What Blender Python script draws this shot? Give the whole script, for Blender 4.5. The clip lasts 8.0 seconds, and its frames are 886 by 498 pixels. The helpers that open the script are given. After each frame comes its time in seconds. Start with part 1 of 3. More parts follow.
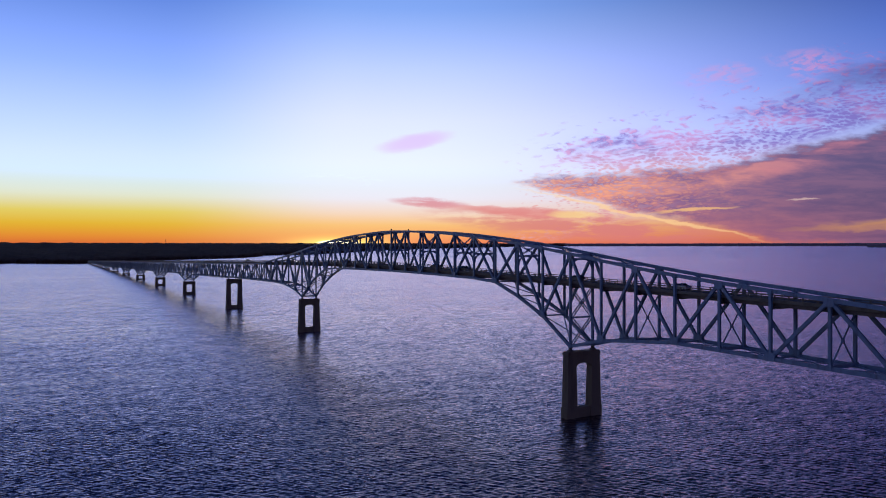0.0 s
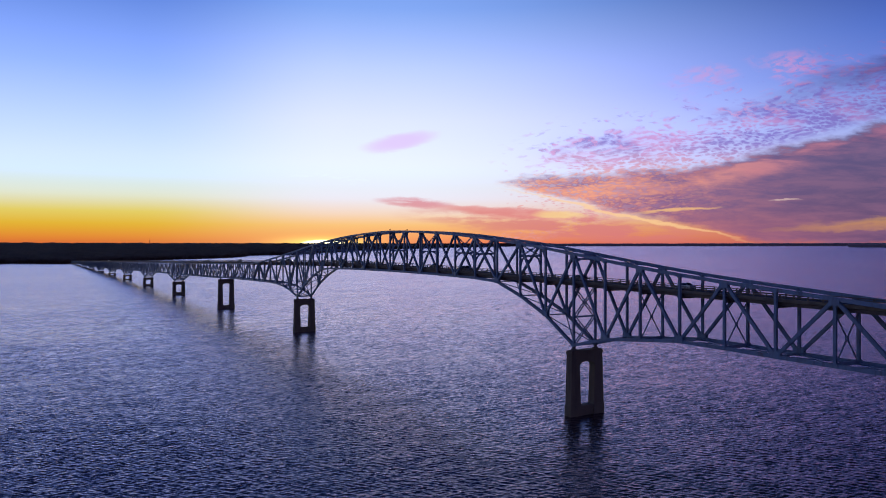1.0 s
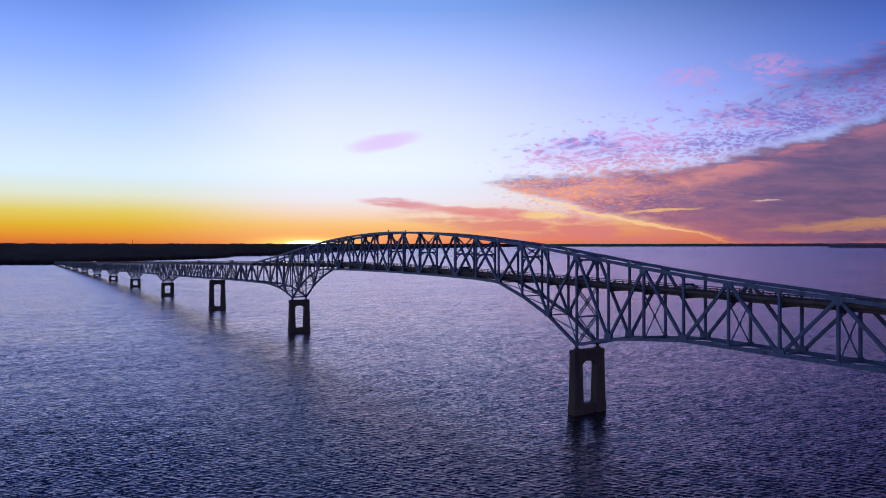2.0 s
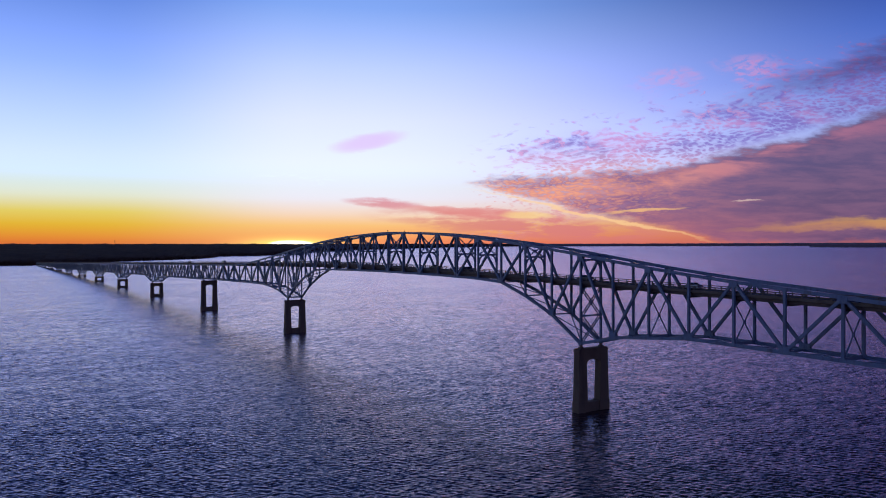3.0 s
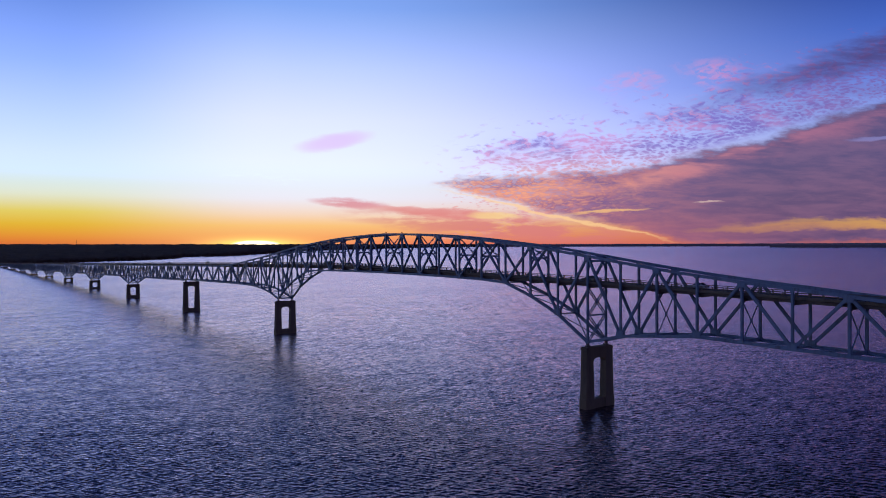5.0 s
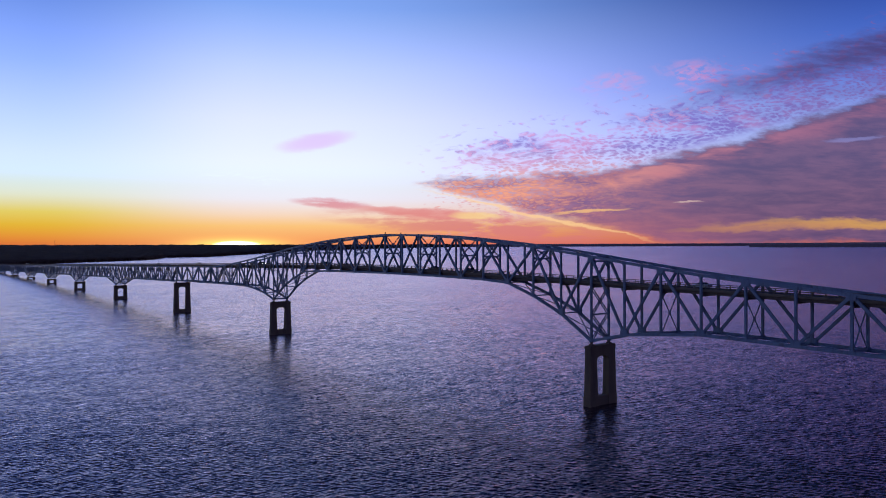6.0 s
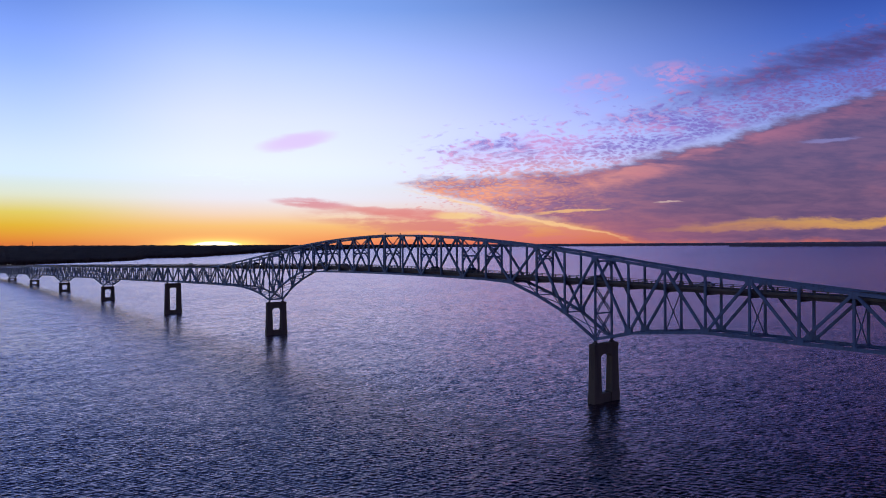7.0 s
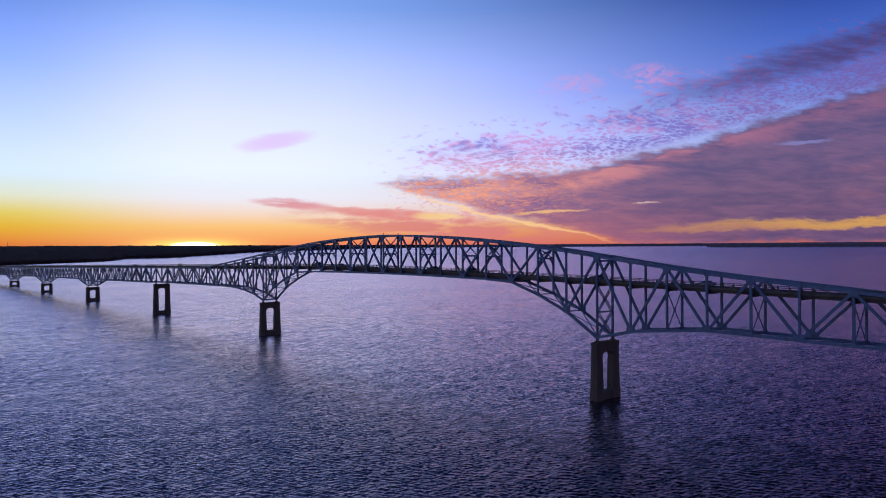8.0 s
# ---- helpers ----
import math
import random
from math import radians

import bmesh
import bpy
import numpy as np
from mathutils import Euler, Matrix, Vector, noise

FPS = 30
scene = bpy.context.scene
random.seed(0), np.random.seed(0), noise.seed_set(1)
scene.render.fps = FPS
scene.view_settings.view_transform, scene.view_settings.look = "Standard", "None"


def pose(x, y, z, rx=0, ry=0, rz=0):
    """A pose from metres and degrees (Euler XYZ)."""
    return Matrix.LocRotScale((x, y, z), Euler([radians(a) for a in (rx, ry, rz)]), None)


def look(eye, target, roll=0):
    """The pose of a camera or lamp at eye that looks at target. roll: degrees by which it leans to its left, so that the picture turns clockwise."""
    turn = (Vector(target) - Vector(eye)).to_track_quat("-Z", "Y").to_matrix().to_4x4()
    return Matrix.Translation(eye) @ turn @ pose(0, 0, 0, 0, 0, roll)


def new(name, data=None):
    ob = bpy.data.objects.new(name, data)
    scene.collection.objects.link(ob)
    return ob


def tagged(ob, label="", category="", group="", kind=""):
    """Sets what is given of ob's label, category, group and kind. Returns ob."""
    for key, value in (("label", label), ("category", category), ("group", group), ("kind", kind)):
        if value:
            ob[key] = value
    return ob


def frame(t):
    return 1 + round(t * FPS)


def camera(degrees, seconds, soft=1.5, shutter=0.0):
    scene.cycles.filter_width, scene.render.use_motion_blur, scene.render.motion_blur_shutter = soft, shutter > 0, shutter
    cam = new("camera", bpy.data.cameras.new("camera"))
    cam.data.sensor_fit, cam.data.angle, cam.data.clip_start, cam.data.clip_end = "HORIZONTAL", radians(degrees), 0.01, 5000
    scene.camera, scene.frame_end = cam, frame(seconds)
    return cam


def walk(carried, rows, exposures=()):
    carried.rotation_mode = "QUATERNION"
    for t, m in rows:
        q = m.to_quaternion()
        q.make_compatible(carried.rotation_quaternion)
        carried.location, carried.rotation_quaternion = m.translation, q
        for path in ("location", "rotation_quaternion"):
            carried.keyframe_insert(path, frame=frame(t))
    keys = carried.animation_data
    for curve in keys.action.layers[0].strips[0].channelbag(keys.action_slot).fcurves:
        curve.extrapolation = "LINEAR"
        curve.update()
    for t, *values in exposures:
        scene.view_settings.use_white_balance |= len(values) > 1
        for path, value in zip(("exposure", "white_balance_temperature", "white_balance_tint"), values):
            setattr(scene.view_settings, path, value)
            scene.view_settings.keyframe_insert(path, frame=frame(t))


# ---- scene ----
cam = camera(63.6, 8.0, soft=1.0)
PATH = [
    (0, (-132.894, 114.109, 40.652), (-131.156, 113.119, 40.647), -0.0),
    (0.5, (-132.355, 116.476, 40.656), (-130.628, 115.468, 40.652), 0.0),
    (1, (-131.804, 118.952, 40.671), (-130.086, 117.926, 40.666), 0.0),
    (1.5, (-131.339, 121.511, 40.75), (-129.633, 120.467, 40.746), -0.0),
    (3, (-129.48, 129.71, 40.939), (-127.809, 128.61, 40.935), -0.1),
    (3.5, (-128.765, 132.545, 40.973), (-127.107, 131.427, 40.97), -0.1),
    (4, (-127.96, 135.416, 41.101), (-126.316, 134.278, 41.097), -0.1),
    (4.5, (-127.221, 138.299, 41.203), (-125.59, 137.142, 41.199), -0.1),
    (6, (-124.554, 147.67, 41.428), (-122.966, 146.453, 41.425), -0.2),
    (6.5, (-123.607, 151.068, 41.518), (-122.035, 149.831, 41.514), -0.3),
    (7, (-122.541, 154.483, 41.553), (-120.985, 153.226, 41.55), -0.3),
    (7.5, (-121.408, 157.783, 41.497), (-119.87, 156.505, 41.495), -0.3),
    (8, (-120.19, 161.176, 41.47), (-118.67, 159.876, 41.468), -0.3),
]
walk(cam, [(t, look(eye, target, roll)) for t, eye, target, roll in PATH])


# ---- the sky, the sun and the exposure ----
scene.view_settings.exposure = 0.0
AHEAD, ASIDE = (0.869, -0.495, 0.0), (-0.495, -0.869, 0.0)   # a heading over the water, and its right
SUN_WAY = Vector((0.9312, -0.3643, 0.0052)).normalized()


def lin(r, g, b):
    """A display colour (0 to 255) as linear light."""
    return tuple(((c / 255 + 0.055) / 1.055) ** 2.4 if c > 10 else c / 255 / 12.92 for c in (r, g, b))


class Graph:
    """Short calls that add nodes to a tree and join them."""

    def __init__(self, tree):
        self.tree = tree
        tree.nodes.clear()

    def node(self, kind, **values):
        n = self.tree.nodes.new(kind)
        for key, value in values.items():
            setattr(n, key, value)
        return n

    def plug(self, socket, value):
        if hasattr(value, "is_linked"):
            self.tree.links.new(value, socket)
        elif hasattr(socket, "default_value"):
            socket.default_value = (*value, 1.0) if socket.type == "RGBA" and len(value) == 3 else value

    def math(self, op, *args, clamp=False):
        n = self.node("ShaderNodeMath", operation=op, use_clamp=clamp)
        for i, a in enumerate(args):
            self.plug(n.inputs[i], a)
        return n.outputs[0]

    def add(self, a, b):
        return self.math("ADD", a, b)

    def sub(self, a, b):
        return self.math("SUBTRACT", a, b)

    def mul(self, a, b):
        return self.math("MULTIPLY", a, b)

    def step(self, value, low, high, out0=0.0, out1=1.0):
        n = self.node("ShaderNodeMapRange", interpolation_type="SMOOTHSTEP")
        for i, a in enumerate((value, low, high, out0, out1)):
            self.plug(n.inputs[i], a)
        return n.outputs[0]

    def dot(self, a, b):
        n = self.node("ShaderNodeVectorMath", operation="DOT_PRODUCT")
        self.plug(n.inputs[0], a), self.plug(n.inputs[1], b)
        return n.outputs["Value"]

    def vec(self, x, y, z=0.0):
        n = self.node("ShaderNodeCombineXYZ")
        for i, a in enumerate((x, y, z)):
            self.plug(n.inputs[i], a)
        return n.outputs[0]

    def noise(self, at, scale, detail=4.0, rough=0.55, warp=0.0):
        n = self.node("ShaderNodeTexNoise")
        self.plug(n.inputs["Vector"], at)
        for key, value in (("Scale", scale), ("Detail", detail), ("Roughness", rough), ("Distortion", warp)):
            self.plug(n.inputs[key], value)
        return n.outputs["Fac"]

    def mix(self, factor, a, b, how="MIX"):
        n = self.node("ShaderNodeMix", data_type="RGBA", blend_type=how)
        self.plug(n.inputs["Factor"], factor), self.plug(n.inputs[6], a), self.plug(n.inputs[7], b)
        return n.outputs[2]

    def ramp(self, value, stops):
        n = self.node("ShaderNodeValToRGB")
        while len(n.color_ramp.elements) < len(stops):
            n.color_ramp.elements.new(0.5)
        for e, (at, colour) in zip(n.color_ramp.elements, stops):
            e.position, e.color = at, (*colour, 1.0)
        self.plug(n.inputs[0], value)
        return n.outputs[0]


def build_sky():
    world = bpy.data.worlds.new("world")
    scene.world = world
    world.use_nodes = True
    g = Graph(world.node_tree)
    way = g.node("ShaderNodeTexCoord").outputs["Generated"]
    ahead, aside, up = g.dot(way, AHEAD), g.dot(way, ASIDE), g.dot(way, (0, 0, 1))
    height = g.mul(g.math("ARCSINE", up), 180 / math.pi)                       # degrees above the horizon
    turn = g.mul(g.math("ARCTAN2", aside, ahead), 180 / math.pi)               # degrees to the right of the heading
    deep = g.math("MAXIMUM", ahead, 0.12)
    px, py = g.math("DIVIDE", aside, deep), g.math("DIVIDE", up, deep)          # a plane that stands across the heading
    # clear sky: one ramp of colours by height on the sun's side, one well away from it
    h = g.math("DIVIDE", height, 75.0, clamp=True)

    def sky_ramp(*stops):
        return g.ramp(h, [(deg / 75.0, lin(*c)) for deg, c in stops])

    left = sky_ramp((0.0, (206, 84, 60)), (0.7, (228, 134, 52)), (1.7, (228, 180, 52)), (2.7, (228, 208, 104)), (3.9, (226, 232, 212)),
                    (5.5, (214, 238, 254)), (9.0, (186, 215, 255)), (13.0, (146, 182, 250)), (18.5, (96, 134, 224)), (24.0, (62, 94, 184)), (32.0, (38, 60, 132)), (70.0, (18, 30, 80)))
    middle = sky_ramp((0.0, (232, 96, 84)), (0.8, (248, 150, 96)), (1.8, (251, 196, 128)), (2.7, (246, 220, 205)), (3.9, (238, 238, 252)),
                      (6.0, (230, 245, 255)), (10.0, (216, 231, 255)), (14.0, (186, 209, 255)), (18.5, (132, 170, 246)), (30.0, (64, 100, 192)), (70.0, (22, 36, 92)))
    right = sky_ramp((0.0, (180, 98, 100)), (1.5, (200, 116, 102)), (3.5, (216, 160, 160)), (6.0, (178, 174, 222)), (8.5, (148, 166, 236)),
                     (12.0, (94, 124, 218)), (15.0, (68, 102, 196)), (18.5, (38, 66, 150)), (22.0, (28, 42, 86)), (28.0, (21, 27, 52)), (70.0, (16, 21, 44)))
    behind = sky_ramp((0.0, (116, 106, 156)), (6.0, (132, 122, 180)), (14.0, (92, 108, 182)), (30.0, (46, 66, 138)), (70.0, (18, 30, 80)))
    clear = g.mix(g.step(turn, -22.0, -7.0), left, middle)
    clear = g.mix(g.step(turn, -4.0, 41.0), clear, right)
    far = g.math("ABSOLUTE", g.sub(turn, -8.0))
    clear = g.mix(g.step(far, 48.0, 115.0), clear, behind)
    # over the sunset the pale blue is brighter than white
    pale = g.mul(g.mul(g.step(height, 4.5, 7.0), g.step(height, 19.0, 11.0)), g.step(far, 44.0, 20.0))
    clear = g.mix(pale, clear, g.mix(1.0, clear, (1.10, 1.04, 1.30), "MULTIPLY"))

    # clouds
    def wisp(sx, sy, scale, detail=5.0, rough=0.6, warp=0.0, dx=0.0):
        return g.noise(g.vec(g.add(g.mul(px, sx), dx), g.mul(py, sy), 1.7), scale, detail, rough, warp)

    slow, fine = wisp(5, 14, 1.6), wisp(10, 40, 2.6)
    ragged = g.add(g.mul(g.sub(slow, 0.5), 0.055), g.mul(g.sub(fine, 0.5), 0.03))

    def streak(x0, y0, x1, y1, thick, soft=0.7, rough=ragged, share=0.35):
        """A long patch of cloud between two places of that plane, as thick as given, with frayed edges."""
        mx, my, dx, dy = (x0 + x1) / 2, (y0 + y1) / 2, x1 - x0, y1 - y0
        size = math.hypot(dx, dy)
        cx, cy = dx / size, dy / size
        ax, ay = g.sub(px, mx), g.sub(g.add(py, g.mul(rough, share)), my)
        along = g.math("DIVIDE", g.add(g.mul(ax, cx), g.mul(ay, cy)), size / 2)
        across = g.math("DIVIDE", g.sub(g.mul(ay, cx), g.mul(ax, cy)), thick)
        r = g.add(g.mul(along, along), g.mul(across, across))
        return g.step(r, 1.0 + soft, max(0.0, 1.0 - soft), 0.0, 1.0)

    colour = clear
    # the mottled sheet high up, finest and densest towards its lower edge
    bend = g.sub(wisp(6, 12, 2.2), 0.5)
    top = g.add(0.168, g.mul(g.sub(px, 0.60), 0.275))                           # upper edge of the great bank
    over = g.sub(py, top)

    def flocks(wide, tall, seed):
        """Small cloud puffs, wide and tall to the unit: rounded cells broken up by fleece."""
        fx, fy = g.add(g.mul(px, wide), g.mul(bend, 5.0)), g.add(g.mul(py, tall), g.mul(bend, 4.0))
        cell = g.node("ShaderNodeTexVoronoi", feature="SMOOTH_F1")
        g.plug(cell.inputs["Vector"], g.vec(fx, fy, seed))
        g.plug(cell.inputs["Scale"], 1.25), g.plug(cell.inputs["Smoothness"], 0.5)
        soft = g.noise(g.vec(fx, fy, seed + 3.7), 0.8, 5.0, 0.62, 0.5)
        return g.add(g.mul(g.sub(0.58, cell.outputs["Distance"]), 0.74), g.mul(soft, 1.02)), soft

    (small, fleece), (large, tuft) = flocks(92, 260, 0.3), flocks(50, 118, 2.1)
    flock = g.mix(g.step(over, 0.035, 0.085), small, large)
    veil = g.mul(g.step(over, 0.150, 0.050), g.step(px, 0.05, 0.24))
    gap = g.step(g.add(over, g.mul(g.step(px, 0.46, 0.34), 0.04)), -0.002, 0.015)
    patch = wisp(4.2, 11, 1.5, 3.0, 0.5, 0.3)
    need = g.sub(0.895, g.mul(g.add(g.mul(veil, 0.66), g.mul(g.sub(patch, 0.5), 1.35)), 0.62))
    thin = g.step(flock, g.sub(need, 0.13), g.add(need, 0.33))
    thin = g.mul(g.mul(thin, g.step(veil, 0.0, 0.25)), gap)
    tone = g.mix(g.step(wisp(5, 15, 2.0, 3.0, 0.5, 0.0, 3.0), 0.46, 0.68), lin(124, 104, 196), lin(206, 144, 204))
    tone = g.mix(g.step(py, 0.155, 0.10), tone, g.mix(fleece, lin(196, 140, 186), lin(250, 176, 146)))
    tone = g.mix(g.step(px, 0.45, 0.85), tone, g.mix(slow, lin(104, 88, 160), lin(134, 100, 166)))
    colour = g.mix(g.mul(g.mul(g.mul(g.step(veil, 0.1, 0.9), g.step(patch, 0.38, 0.66)), gap), 0.20), colour, tone)
    tone = g.mix(g.mul(g.step(tuft, 0.48, 0.64), g.step(over, 0.02, 0.06)), tone, g.mix(g.step(px, 0.35, 0.8), lin(214, 150, 206), lin(122, 92, 158)))
    colour = g.mix(g.mul(thin, 0.78), colour, tone)
    # a high pink tuft or two
    tufts = g.mul(g.mul(streak(0.34, 0.215, 0.54, 0.255, 0.030, 0.9, ragged, 0.6), g.step(patch, 0.40, 0.60)), g.step(g.mul(g.add(tuft, large), 0.5), 0.40, 0.62))
    colour = g.mix(g.mul(tufts, 0.62), colour, lin(226, 152, 202))
    # the dark band above the bank, far to the right
    frayed = g.step(wisp(9, 46, 1.8, 5.0, 0.62, 0.4), 0.30, 0.62)
    dark = g.mul(streak(0.590, 0.240, 1.60, 0.548, 0.028, 0.80, ragged, 0.8), g.add(0.55, g.mul(frayed, 0.45)))
    haze = g.mul(g.mul(g.step(over, 0.09, 0.03), g.step(over, -0.01, 0.02)), g.mul(g.step(px, 0.50, 0.95), frayed))
    colour = g.mix(g.mul(g.mul(haze, gap), 0.55), colour, lin(112, 94, 164))
    colour = g.mix(g.mul(dark, 0.88), colour, g.mix(slow, lin(86, 72, 128), lin(60, 58, 114)))
    # the great bank: a wedge that opens to the right
    upper = g.math("MAXIMUM", top, g.add(0.090, g.mul(g.sub(px, 0.12), 0.09)))
    lower = g.math("MAXIMUM", g.sub(0.083, g.mul(g.sub(px, 0.11), 0.21)), 0.004)
    sunk = g.add(g.sub(upper, py), g.mul(ragged, 0.8))
    inside = g.mul(g.step(sunk, -0.006, 0.010), g.step(g.add(g.sub(py, lower), g.mul(ragged, 0.5)), -0.003, 0.009))
    inside = g.mul(inside, g.step(g.add(px, g.mul(ragged, 1.6)), 0.075, 0.15))
    inside = g.mul(inside, g.mix(g.step(px, 0.38, 0.16), (1, 1, 1), g.mix(g.step(flock, 0.36, 0.58), (0.70, 0.70, 0.70), (1, 1, 1))))
    streaky = wisp(7, 42, 2.0, 5.0, 0.62, 0.3)
    core = g.mix(g.step(px, 0.14, 0.64), g.mix(g.step(streaky, 0.36, 0.64), lin(132, 94, 148), lin(182, 114, 138)), g.mix(g.step(streaky, 0.30, 0.70), lin(86, 73, 117), lin(116, 88, 126)))
    core = g.mix(g.mul(g.step(py, 0.075, 0.01), g.step(px, 0.75, 0.30)), core, g.mix(streaky, lin(142, 92, 126), lin(186, 112, 126)))
    seam = g.mul(g.step(sunk, 0.004, 0.016), g.step(sunk, 0.044, 0.018))
    seam = g.mul(seam, g.step(wisp(5, 26, 1.7, 4.0, 0.6, 0.2, 5.0), 0.34, 0.60))
    bank = g.mix(g.mul(seam, g.step(px, 1.0, 0.28, 0.25, 0.9)), core, g.mix(g.step(px, 0.18, 0.66), lin(244, 160, 132), lin(190, 116, 140)))
    warm = g.mul(g.step(wisp(16, 40, 1.9, 4.0, 0.65), 0.50, 0.68), g.step(px, 0.50, 0.14))
    bank = g.mix(g.mul(warm, 0.65), bank, lin(246, 152, 126))
    dapple = g.mul(g.step(px, 0.46, 0.16), g.step(py, 0.03, 0.06))
    bank = g.mix(g.mul(g.mul(dapple, g.step(small, 0.62, 0.34)), 0.55), bank, lin(138, 100, 160))
    bank = g.mix(g.mul(g.mul(dapple, g.step(small, 0.50, 0.84)), 0.60), bank, lin(252, 178, 140))
    rosy = g.mul(g.step(wisp(4, 12, 1.6, 3.0, 0.5, 0.0, 9.0), 0.60, 0.74), g.step(px, 1.2, 0.5))
    bank = g.mix(g.mul(rosy, 0.30), bank, lin(206, 122, 134))
    colour = g.mix(g.mul(inside, 0.94), colour, bank)
    # low rosy layer and its bright seams
    colour = g.mix(g.mul(g.mul(streak(0.00, 0.044, 0.36, 0.018, 0.016, 0.9), g.step(streaky, 0.34, 0.56)), 0.8), colour, lin(216, 122, 128))
    colour = g.mix(g.mul(g.mul(streak(-0.066, 0.067, 0.030, 0.058, 0.007, 0.9), g.step(streaky, 0.30, 0.52)), 0.8), colour, lin(218, 128, 146))
    colour = g.mix(g.mul(streak(0.02, 0.054, 0.20, 0.040, 0.007, 0.9), 0.75), colour, lin(226, 134, 134))
    colour = g.mix(g.mul(streak(0.14, 0.073, 0.42, 0.016, 0.0028, 0.98, ragged, 0.45), 0.7), colour, lin(255, 210, 152))
    colour = g.mix(g.mul(streak(0.30, 0.049, 0.405, 0.0555, 0.0022, 0.95, ragged, 0.30), 0.7), colour, lin(250, 196, 130))
    colour = g.mix(g.mul(streak(0.15, 0.044, 0.22, 0.043, 0.004, 0.9), 0.7), colour, lin(252, 220, 150))
    colour = g.mix(g.mul(g.mul(streak(0.63, 0.0345, 1.50, 0.050, 0.0088, 0.8, ragged, 0.5), g.step(streaky, 0.25, 0.50, 0.4, 1.0)), 0.78), colour, lin(226, 168, 84))
    colour = g.mix(g.mul(streak(0.50, 0.028, 0.80, 0.032, 0.005, 0.9, ragged, 0.4), 0.55), colour, lin(200, 140, 98))
    colour = g.mix(g.mul(streak(0.485, 0.064, 0.525, 0.066, 0.0018, 0.95), 0.6), colour, lin(226, 196, 188))
    colour = g.mix(g.mul(streak(0.73, 0.160, 0.82, 0.170, 0.0036, 0.98), 0.5), colour, lin(150, 150, 216))
    # the lone pink cloud and a few white wisps
    colour = g.mix(g.mul(streak(-0.085, 0.140, 0.005, 0.156, 0.010, 0.98, ragged, 0.25), 0.46), colour, lin(224, 158, 226))
    colour = g.mix(g.mul(g.mul(streak(-0.185, 0.098, -0.09, 0.096, 0.008, 0.9), g.step(fine, 0.45, 0.6)), 0.8), colour, lin(238, 252, 255))
    # the glow round the sun, and the sun itself, flattened on the horizon
    du, dh = g.sub(turn, -8.3), g.sub(height, 0.30)
    wide = g.math("EXPONENT", g.mul(g.add(g.mul(g.mul(du, du), 0.0090), g.mul(g.mul(dh, dh), 0.16)), -1.0))
    colour = g.mix(g.mul(wide, 0.35), colour, lin(255, 208, 120))
    near = g.math("EXPONENT", g.mul(g.add(g.mul(g.mul(du, du), 0.10), g.mul(g.mul(dh, dh), 5.0)), -1.0))
    colour = g.mix(near, colour, (1.5, 1.05, 0.25))
    disc = g.math("EXPONENT", g.mul(g.add(g.mul(g.mul(du, du), 0.34), g.mul(g.mul(dh, dh), 12.0)), -1.0))
    colour = g.mix(g.step(disc, 0.25, 0.7), colour, (4.0, 3.4, 2.0))
    back = g.node("ShaderNodeBackground")
    g.plug(back.inputs["Color"], colour), g.plug(back.inputs["Strength"], 1.0)
    g.tree.links.new(back.outputs[0], g.node("ShaderNodeOutputWorld").inputs[0])


build_sky()
sun = new("sun", bpy.data.lights.new("sun", "SUN"))
sun.data.energy, sun.data.angle, sun.data.color = 0.5, radians(0.5), (1.0, 0.55, 0.25)
sun.matrix_world = look(Vector((900, -350, 60)), Vector((900, -350, 60)) - SUN_WAY)


# ---- materials ----
def surface(name):
    m = bpy.data.materials.new(name)
    m.use_nodes = True
    g = Graph(m.node_tree)
    shader, out = g.node("ShaderNodeBsdfPrincipled"), g.node("ShaderNodeOutputMaterial")
    g.tree.links.new(shader.outputs[0], out.inputs[0])
    return m, g, shader


def bump(g, shader, height, strength, distance):
    n = g.node("ShaderNodeBump")
    for key, value in (("Height", height), ("Strength", strength), ("Distance", distance)):
        g.plug(n.inputs[key], value)
    g.tree.links.new(n.outputs[0], shader.inputs["Normal"])


def place(g):
    return g.node("ShaderNodeNewGeometry").outputs["Position"]


def painted(name, base, stain, rough=0.5, metal=0.0, grain=1.2):
    """Weathered paint, concrete or the like: a base colour, blotches of a second one, fine grain, streaks that run down."""
    m, g, s = surface(name)
    at = place(g)
    each = g.node("ShaderNodeObjectInfo").outputs["Random"]
    stretch = g.node("ShaderNodeMapping")
    g.plug(stretch.inputs["Vector"], at)
    stretch.inputs["Scale"].default_value = (1.0, 1.0, 0.18)
    blot = g.step(g.noise(stretch.outputs[0], grain, 6.0, 0.65), 0.46, 0.70)
    fleck = g.noise(at, grain * 9, 3.0, 0.6)
    tone = g.mix(g.mul(blot, 0.75), base, stain)
    tone = g.mix(g.mul(g.sub(fleck, 0.35), 0.5), tone, tuple(c * 0.6 for c in base))
    tone = g.mix(g.mul(each, 0.28), tone, tuple(c * 0.72 for c in base))
    g.plug(s.inputs["Base Color"], tone)
    g.plug(s.inputs["Roughness"], g.add(rough - 0.1, g.mul(fleck, 0.2)))
    s.inputs["Metallic"].default_value = metal
    bump(g, s, g.add(fleck, blot), 0.35, 0.02)
    return m


